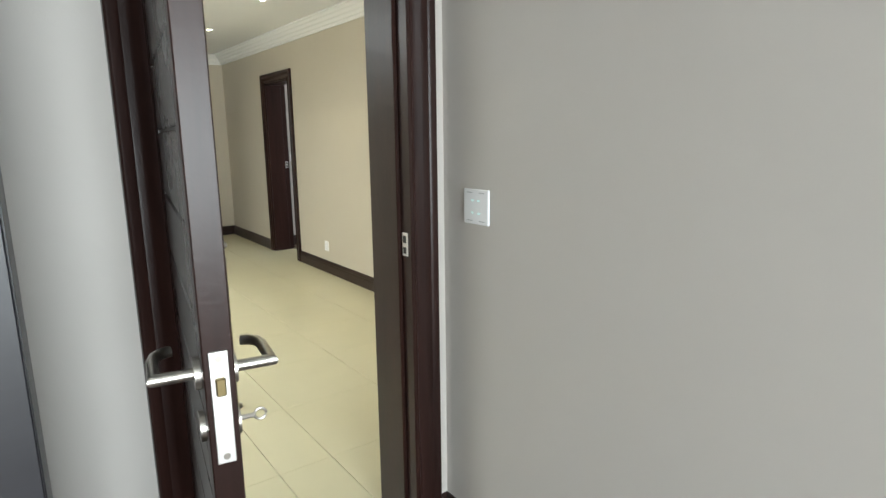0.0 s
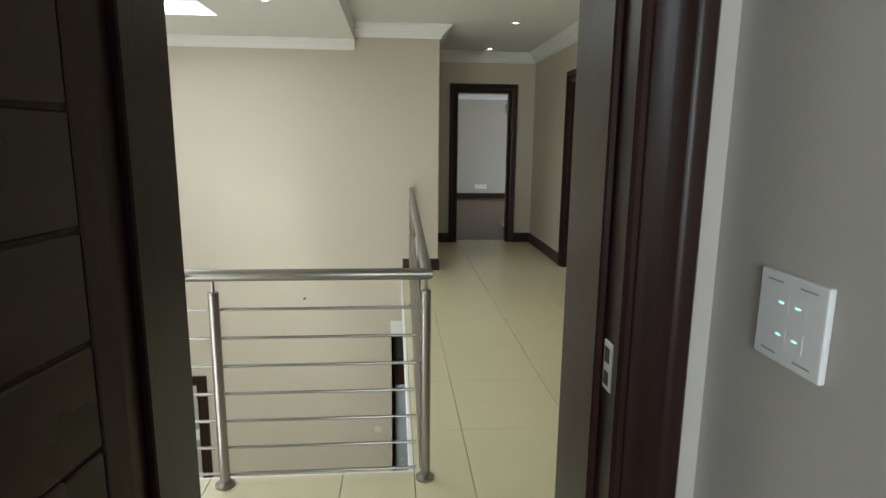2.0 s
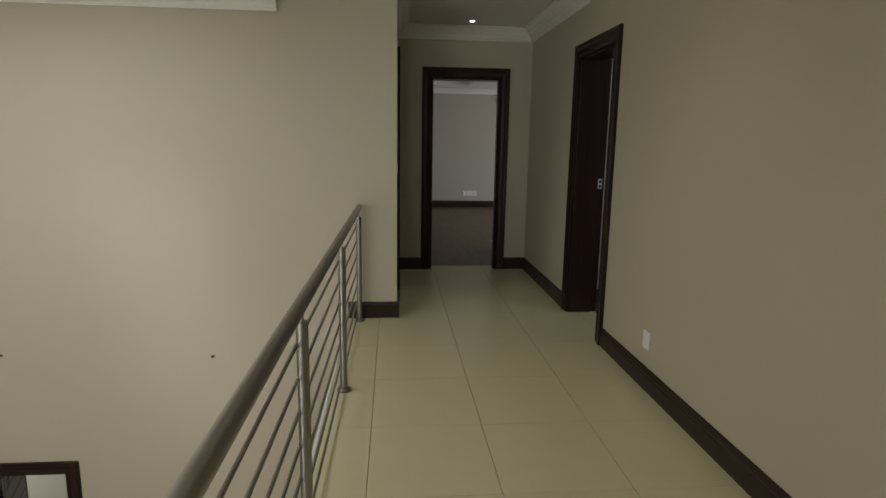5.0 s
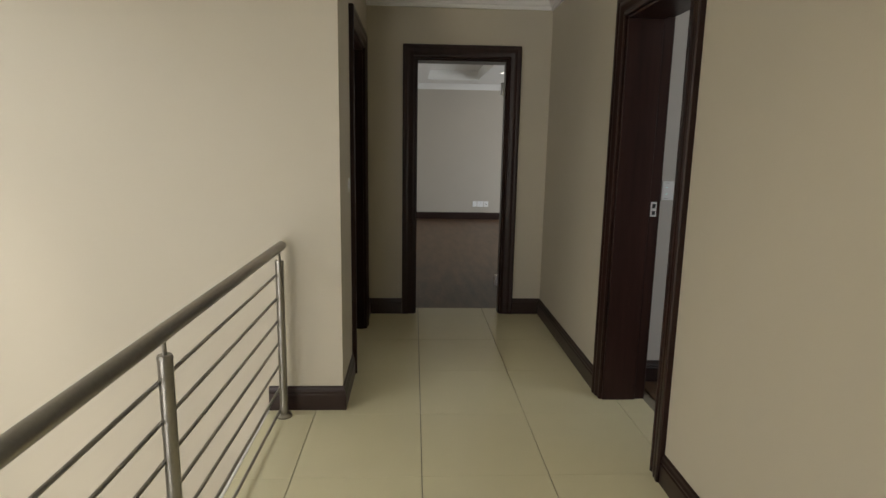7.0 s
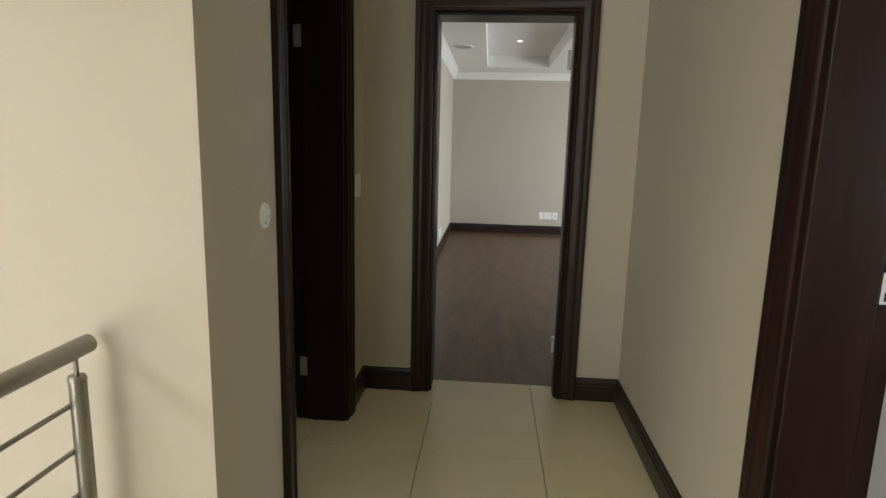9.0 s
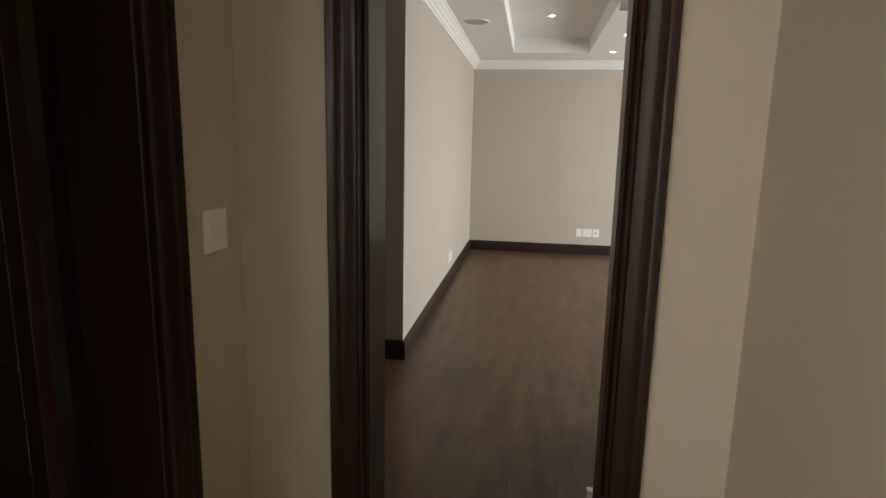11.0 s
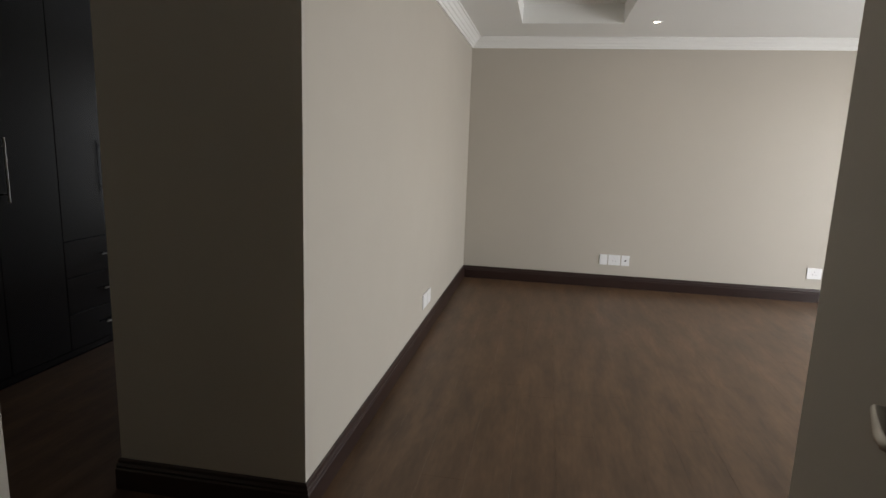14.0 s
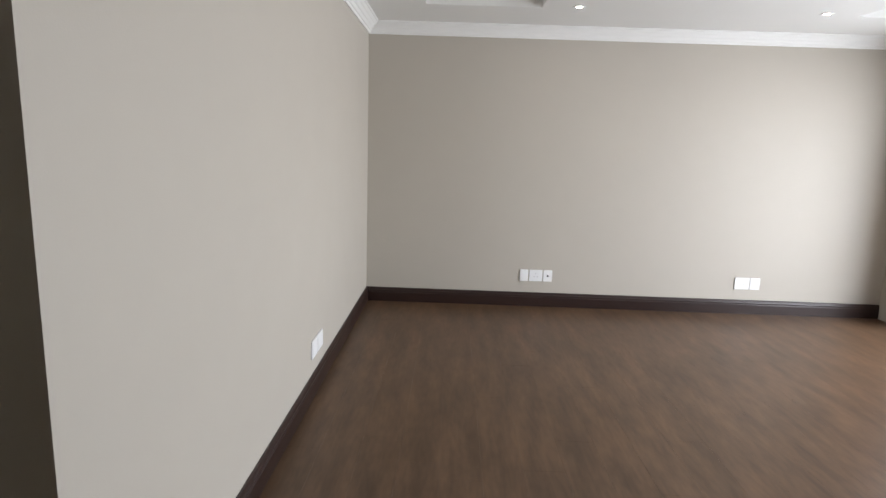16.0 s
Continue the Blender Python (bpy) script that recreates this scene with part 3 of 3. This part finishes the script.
def wall_plate(name, label, category, at, turn, gangs, group=""):
    """gangs: tuples of width, height and face kind (blank, socket, data, switch with columns and rows)."""
    th = thing(name, label, category, at, turn, group)
    x = 0.0
    for w, h, kind in gangs:
        p = part("plate", boxed(x, x + w, -0.009, 0.0, 0.0, h, bevel=0.003, seg=2), PLATE, th)
        cx = x + w / 2
        if kind == "socket":
            for dx, dz in ((0.0, 0.018), (-0.014, -0.010), (0.014, -0.010)):
                part("hole", rod(bmesh.new(), (cx + dx, -0.0096, h / 2 + dz), (cx + dx, -0.0085, h / 2 + dz), 0.0045, 12), MARK, p)
            part("rocker", boxed(cx + 0.022, cx + 0.034, -0.0115, -0.008, h * 0.62, h * 0.78, bevel=0.002), PLATE, p)
        elif kind == "data":
            part("port", boxed(cx - 0.008, cx + 0.008, -0.0098, -0.0085, h / 2 - 0.008, h / 2 + 0.008), PLATE_DARK, p)
        elif kind == "blank":
            part("panel", boxed(x + w * 0.14, x + w * 0.86, -0.0105, -0.008, h * 0.12, h * 0.88, bevel=0.002), PLATE, p)
        elif kind[0] == "switch":
            cols, rws = kind[1], kind[2]
            for i in range(cols):
                for j in range(rws):
                    sx, sz = x + w * (i + 0.5 + (0.25 if cols == 2 and i == 0 else -0.25 if cols == 2 else 0)) / cols, h * (j + 0.9) / (rws + 0.8)
                    part("switch_pad", boxed(sx - w * 0.22 / cols, sx + w * 0.22 / cols, -0.0093, -0.008, sz - h * 0.11, sz + h * 0.11), PLATE, p)
                    part("indicator", boxed(sx - 0.004, sx + 0.004, -0.0098, -0.0085, sz - 0.0010, sz + 0.0010), LED, p)
            for sz in (h * 0.10, h * 0.90):
                for i in range(cols):
                    sx = x + w * (i + 0.5) / cols
                    part("marking", boxed(sx - 0.014, sx + 0.014, -0.0096, -0.0086, sz - 0.001, sz + 0.001), MARK, p)
        x += w + 0.010
    return th


# switch beside the first door: on a wall that faces -x
wall_plate("light_switch", "white six-pad light switch with lit indicator marks", "light switch", (1.216, 2.066, 1.155), -90, [(0.117, 0.110, ("switch", 2, 2))])
# back wall of the main room
wall_plate("wall_socket", "white triple outlet plates low on the wall", "wall socket", (2.690, YBK, 0.236), 0, [(0.077, 0.108, "blank"), (0.120, 0.108, "socket"), (0.080, 0.108, "data")])
wall_plate("wall_socket", "white double outlet plates low on the wall", "wall socket", (4.658, YBK, 0.230), 0, [(0.132, 0.108, "socket"), (0.088, 0.108, "blank")])
wall_plate("wall_socket", "white paired plates low on the side wall", "wall socket", (XRM, 13.482, 0.223), 90, [(0.128, 0.104, "blank"), (0.128, 0.104, "blank")])
# passage
wall_plate("wall_socket", "white single plate low on the landing wall", "wall socket", (XR, 6.262, 0.235), -90, [(0.088, 0.105, "blank")])
wall_plate("light_switch", "white switch plate beside the cupboard", "light switch", (XL, 9.212, 1.113), 90, [(0.112, 0.115, "blank")])
rp = thing("round_cover_plate", "round white blanking plate on the passage wall", "wall plate", (XL, 8.023, 1.166))
part("disc", rod(bmesh.new(), (0, 0, 0), (0.006, 0, 0), 0.040, 32, 0.037), PLATE, rp, "", True)
for dy, dz in ((0.022, -0.004), (-0.008, -0.022)):
    part("screw", rod(bmesh.new(), (0.006, dy, dz), (0.0072, dy, dz), 0.005, 10), MARK, rp)
# side room
wall_plate("light_switch", "white six-pad light switch with lit green marks", "light switch", (3.005, 8.0, 1.105), 0, [(0.152, 0.11, ("switch", 3, 2))])
wall_plate("light_switch", "white single rocker switch", "light switch", (3.172, 8.0, 1.105), 0, [(0.092, 0.11, "blank")])

# ---------------------------------------------------------------- stair hall wall and storey below


def wire_stub(label, x, z, bend, block):
    """A short dark cable that comes out of a hole in the wall, with or without a white connector block."""
    th = thing("wire_stub", label, "cable", (x, YW, z), group="wires for hall wall lights")
    part("cable", tube(bmesh.new(), [(0, 0.0, 0), (0.003, -0.012, 0.004), (-0.002 + bend * 0.3, -0.024, 0.006), (bend, -0.030, -0.004)], 0.008, 10), PLATE_DARK, th, "", True)
    part("collar", rod(bmesh.new(), (0.002, 0, 0.0), (0.002, -0.003, 0.0), 0.013, 14), MARK, th)
    if block:
        p = part("connector", boxed(bend - 0.058, bend + 0.004, -0.046, -0.016, -0.024, 0.006, bevel=0.003, seg=2), PLATE, th, "white plastic connector block")
        for k in range(2):
            part("screw", rod(bmesh.new(), (bend - 0.042 + 0.03 * k, -0.031, 0.006), (bend - 0.042 + 0.03 * k, -0.031, 0.0075), 0.005, 10), NICKEL, p)


wire_stub("dark cable end with a white connector block on the wall", -1.825, -0.277, -0.02, True)
wire_stub("short dark cable end poking from the wall", -0.243, -0.308, -0.004, False)
wall_plate("light_switch", "small white switch plate in the hall below", "light switch", (-2.32, YW, -2.145), 0, [(0.075, 0.11, "blank")])
rp2 = thing("round_cover_plate", "round white blanking plate in the hall below", "wall plate", (0.534, YW, -1.877))
part("disc", rod(bmesh.new(), (0, 0, 0), (0, -0.006, 0), 0.042, 32, 0.038), CREAM, rp2, "", True)

door_frame("door_frame_5", "dark stained timber frame of the washroom below", (A0, YW, ZLOW), 0, A1 - A0, AT - ZLOW, 0.2, 1, faces=0)
door_frame("door_frame_6", "dark timber frame under the landing", (E0, YW, ZLOW), 0, E1 - E0, ET - ZLOW, 0.2, 1, faces=2)
door_frame("door_frame_7", "dark timber frame of the frosted glass door", (G0, YW, ZLOW), 0, G1 - G0, GT - ZLOW, 0.2, 1, faces=0)
leaf("door_5", "dark timber washroom door standing ajar", (A0 + 0.002, YW + 0.205, ZLOW + 0.006), 108, 0.66, AT - ZLOW - 0.012)
gd = thing("door_7", "frosted glass door in a dark timber frame", "door", (G0, YW + 0.05, ZLOW))
gw, gh = G1 - G0, GT - ZLOW
part("pane", boxed(0.016, gw - 0.10, 0.006, 0.016, 0.02, gh - 0.02), FROST, gd, "frosted glass pane")
part("stile", boxed(gw - 0.10, gw - 0.015, 0.0, 0.04, 0.01, gh - 0.016, bevel=0.003), WOOD, gd)
for x0, z0, x1, z1 in ((0.02, 1.30, 0.46, 1.36), (0.04, 2.10, 0.16, 2.46)):
    part("etched_line", rod(bmesh.new(), (x0, 0.0055, z0), (x1, 0.0055, z1), 0.0016, 6), MARK, gd)
h = part("pull_handle", rod(bmesh.new(), (gw - 0.12, -0.05, 0.85), (gw - 0.12, -0.05, 1.45), 0.012, 14), STEEL, gd, "long steel pull handle", True)
for z in (0.92, 1.38):
    part("mount", rod(bmesh.new(), (gw - 0.12, -0.05, z), (gw - 0.12, 0.006, z), 0.008, 10), STEEL, h, "", True)
lever(gd, -1, gw - 0.055, 1.30, 0.0, to=-1)
# Added lamp inside the closed space behind, so that the frosted pane looks bright.
window_light("glass_door_backlight", ((G0 + G1) / 2, YW + 1.25, -2.0), ((G0 + G1) / 2, YW, -2.1), 1.0, 2.2, 24, (0.92, 0.98, 1.0))
# washroom behind; its unseen side walls and ceiling shut out the sky
structure("wall_washroom_back", boxed(-3.6, 0.2, 9.3, 9.45, ZLOW, -0.31), WALL_ROOM, "pale wall of the washroom below", "wall")
structure("wall_washroom_left", boxed(-3.75, -3.6, YW + 0.2, 9.45, ZLOW, -0.31), WALL_ROOM, "pale wall of the washroom below", "wall")
structure("wall_washroom_right", boxed(0.2, 0.35, YW + 0.2, 9.45, ZLOW, -0.31), WALL_ROOM, "pale wall of the washroom below", "wall")
structure("ceiling_washroom", boxed(-3.75, 0.35, YW + 0.2, 9.45, -0.45, -0.31), CEIL, "unseen white ceiling added to keep sky light out of the washroom", "ceiling")
# Added fill lamp without a window of its own, to brighten the washroom.
window_light("fill_light_washroom", (-3.5, 8.6, -1.9), (-1.5, 9.0, -2.4), 0.8, 0.9, 20, (0.95, 0.98, 1.0))
band = thing("mosaic_band", "strip of small dark mosaic tiles on the washroom wall", "tile band", (0, 9.3, 0))
for k in range(30):
    if k * 5 % 7 in (0, 3):
        continue
    x0 = -3.3 + k * 0.052
    part("mosaic_tile", boxed(x0, x0 + (0.044, 0.022, 0.036)[k * 7 % 3], -0.006, 0.0, -2.215 + 0.012 * (k % 2), -2.145 - 0.010 * (k % 3), bevel=0.002), MOSAIC, band)
basin = thing("wash_basin", "white ceramic wall basin with a chrome mixer tap", "basin", (-2.06, 9.3, -2.66))
bm = bmesh.new()
bmesh.ops.create_uvsphere(bm, u_segments=24, v_segments=14, radius=1.0, matrix=Matrix.Translation((0, -0.21, 0)) @ Matrix.Diagonal((0.21, 0.19, 0.14, 1)))
for v in bm.verts:
    v.co.z = min(v.co.z, 0.02)
part("bowl", bm, CHINA, basin, "", True)
bm = rod(bmesh.new(), (0, -0.06, 0.02), (0, -0.06, 0.15), 0.02, 14)
tube(bm, [(0, -0.06, 0.14), (0, -0.18, 0.16), (0, -0.19, 0.13)], 0.013, 12)
part("tap", bm, NICKEL, basin, "chrome mixer tap", True)
structure("trim_box_hall", boxed(0.688, 1.25, YW - 0.03, YW, -0.735, -0.575, bevel=0.004), CEIL, "white boxed trim above the lower door", "trim")
# room under the passage
structure("wall_under_passage", boxed(0.35, 4.0, 9.3, 9.45, ZLOW, -0.31), WALL, "wall of the room under the passage", "wall")
du = thing("door_8", "glossy door leaf, sky reflection painted blue-grey, under a dark timber head", "door", (E0 + 0.001, YW + 0.05, ZLOW))
part("panel", boxed(0.0, 0.815, 0.0, 0.040, 0.006, 1.99, bevel=0.004), SKY_SHEEN, du)
part("head_panel", boxed(0.0, 0.815, 0.004, 0.036, 1.992, 2.30, bevel=0.003), WOOD, du)
# The gap over the door is only in shade; a black sheet paints it.
part("transom", boxed(0.0, 0.815, 0.012, 0.030, 2.302, ET - ZLOW - 0.016), PLATE_DARK, du, "black sheet standing in for the shaded gap above the door")
lever(du, -1, 0.10, 1.05, 0.0, to=1)

# ---------------------------------------------------------------- wardrobes


def wardrobe(name, label, at, turn, units, width, height, depth, mat, drawers=3, handle=True):
    """Front along local x, facing -y."""
    th = thing(name, label, "wardrobe", at, turn)
    part("body", boxed(0, units * width, 0.02, depth, 0.0, height), mat, th)
    part("plinth", boxed(0, units * width, 0.012, 0.0199, 0.0, 0.045), mat, th)
    for u in range(units):
        x0, x1 = u * width + 0.002, (u + 1) * width - 0.002
        zl = 0.05
        if drawers and u > 1:
            dh = 0.230
            for k in range(drawers):
                d = part("drawer", boxed(x0, x1, 0.0, 0.0199, zl + k * dh + 0.002, zl + (k + 1) * dh - 0.002, bevel=0.002), mat, th)
                xm, zz = (x0 + x1) / 2, zl + (k + 0.49) * dh
                bm = rod(bmesh.new(), (xm - 0.14, -0.028, zz), (xm + 0.14, -0.028, zz), 0.005, 12)
                for sx in (-0.1, 0.1):
                    rod(bm, (xm + sx, -0.028, zz), (xm + sx, 0.0, zz), 0.004, 8)
                part("handle", bm, STEEL, d, "slim steel bar handle", True)
            zl += drawers * dh
        xm = (x0 + x1) / 2
        for a, b, hx in ((x0, xm - 0.0015, xm - 0.058), (xm + 0.0015, x1, xm + 0.058)):
            d = part("door", boxed(a, b, 0.0, 0.0199, zl + 0.002, height - 0.003, bevel=0.002), mat, th)
            if handle:
                bm = rod(bmesh.new(), (hx, -0.030, 1.018), (hx, -0.030, 1.362), 0.006, 12)
                for z in (1.06, 1.32):
                    rod(bm, (hx, -0.030, z), (hx, 0.0, z), 0.004, 8)
                part("handle", bm, STEEL, d, "slim steel bar handle", True)
    return th


for z in (0.28, 1.86):
    part("hinge", boxed(D4[1] - D4[0] - 0.003, D4[1] - D4[0], 0.193, 0.231, z - 0.05, z + 0.05, bevel=0.001), CHROME, f4, "steel butt hinge")

wardrobe("wardrobe", "tall black built-in wardrobe with drawers and steel bar handles", (-0.755, 10.864, 0.0), 90, 4, 0.833, 2.38, 0.58, LACQUER)
wardrobe("wardrobe", "tall dark grey built-in bedroom cupboard", (-0.96, 1.62, 0.0), 0, 2, 0.50, 2.45, 0.57, SLATE, drawers=0, handle=False)

# ---------------------------------------------------------------- window frames, out of view


def window_frame(name, label, at, turn, width, z0, z1, lights):
    th = thing(name, label, "window", at, turn)
    tagged(th, kind="structure")
    for a, b, c, d in ((0, width, z0, z0 + 0.05), (0, width, z1 - 0.05, z1)):
        part("frame_rail", boxed(a, b, 0.02, 0.07, c, d), WOOD, th)
    for k in range(lights + 1):
        x = k * (width - 0.05) / lights
        part("mullion", boxed(x, x + 0.05, 0.02, 0.07, z0 + 0.05, z1 - 0.05), WOOD, th)
    return th


window_frame("window_1", "dark timber window of the main room", (XRM2 + 0.20, 11.3, 0), 90, 3.75, 0.0, 2.05, 4)
window_frame("window_2", "dark timber window of the bedroom", (-1.8, -3.08, 0), 0, 2.4, 0.6, 2.1, 3)
window_frame("window_3", "dark timber window of the dressing area", (-0.4, YBK + 0.12, 0), 0, 1.4, 0.5, 2.0, 2)

# ---------------------------------------------------------------- floor tiles and planks


def pieces(floor, name, mat, cells, thick, gap, bevel=0.0012, end_gap=None):
    """One child of the floor for each cell x0, x1, y0, y1; alike sizes share a mesh."""
    shared = {}
    for x0, x1, y0, y1 in cells:
        w, d = round(x1 - x0 - gap, 4), round(y1 - y0 - (gap if end_gap is None else end_gap), 4)
        if w < 0.004 or d < 0.004:
            continue
        if (w, d) not in shared:
            b = min(bevel, w / 4, d / 4)
            me = bpy.data.meshes.new(name)
            vs = [(sx * (w / 2 - i), sy * (d / 2 - i), z) for i, z in ((0, -thick), (0, -b), (b, 0)) for sx, sy in ((-1, -1), (1, -1), (1, 1), (-1, 1))]
            fs = [(8, 9, 10, 11)]
            for base in (0, 4):
                fs += [(base + k, base + (k + 1) % 4, base + 4 + (k + 1) % 4, base + 4 + k) for k in range(4)]
            me.from_pydata(vs, [], fs)
            me.materials.append(mat)
            shared[(w, d)] = me
        ob = new(name, shared[(w, d)])
        ob.location = ((x0 + x1) / 2, (y0 + y1) / 2, 0.0)
        ob.parent = floor


def grid(x_lines, y_lines, areas):
    for a in areas:
        xs = [a[0]] + [x for x in x_lines if a[0] + 0.01 < x < a[1] - 0.01] + [a[1]]
        ys = [a[2]] + [y for y in y_lines if a[2] + 0.01 < y < a[3] - 0.01] + [a[3]]
        for p, q in zip(xs, xs[1:]):
            for r, s in zip(ys, ys[1:]):
                yield p, q, r, s


floor_landing = bpy.data.objects["floor_landing"]
XT = [1.622 + 0.552 * k for k in range(-4, 4)]
YT = [8.75 + 0.588 * k for k in range(-11, 4)]
pieces(floor_landing, "floor_tile", TILE, grid(XT, YT, [(EDGE_L, EDGE_X, YB + 0.03, EDGE_Y), (EDGE_X, XR + 0.24, YB + 0.03, YF + 0.16), (0.4, EDGE_X, D4[0] - 0.03, D4[1] + 0.03)]), 0.0098, 0.0035, 0.0008, end_gap=0.0012)


def planks(x0, x1, y0, y1, w, length):
    x = x0
    while x < x1 - 0.01:
        y = y0 - random.random() * length
        while y < y1 - 0.01:
            a, b = max(y, y0), min(y + length, y1)
            if b - a > 0.02:
                yield x, min(x + w, x1), round(a, 3), round(b, 3)
            y += length
        x += w


pieces(bpy.data.objects["floor_main_room"], "floor_plank", PLANK, planks(0.30, 6.00, YF + 0.162, YBK, 0.192, 1.29), 0.0078, 0.0003, 0.0003)
pieces(bpy.data.objects["floor_main_room"], "floor_plank", PLANK, planks(-0.755, 0.30, YF2, 14.4, 0.192, 1.29), 0.0078, 0.0003, 0.0003)
pieces(bpy.data.objects["floor_side_room"], "floor_plank", PLANK, planks(2.955, 4.6, 6.6, 8.0, 0.192, 1.29), 0.0078, 0.0003, 0.0003)
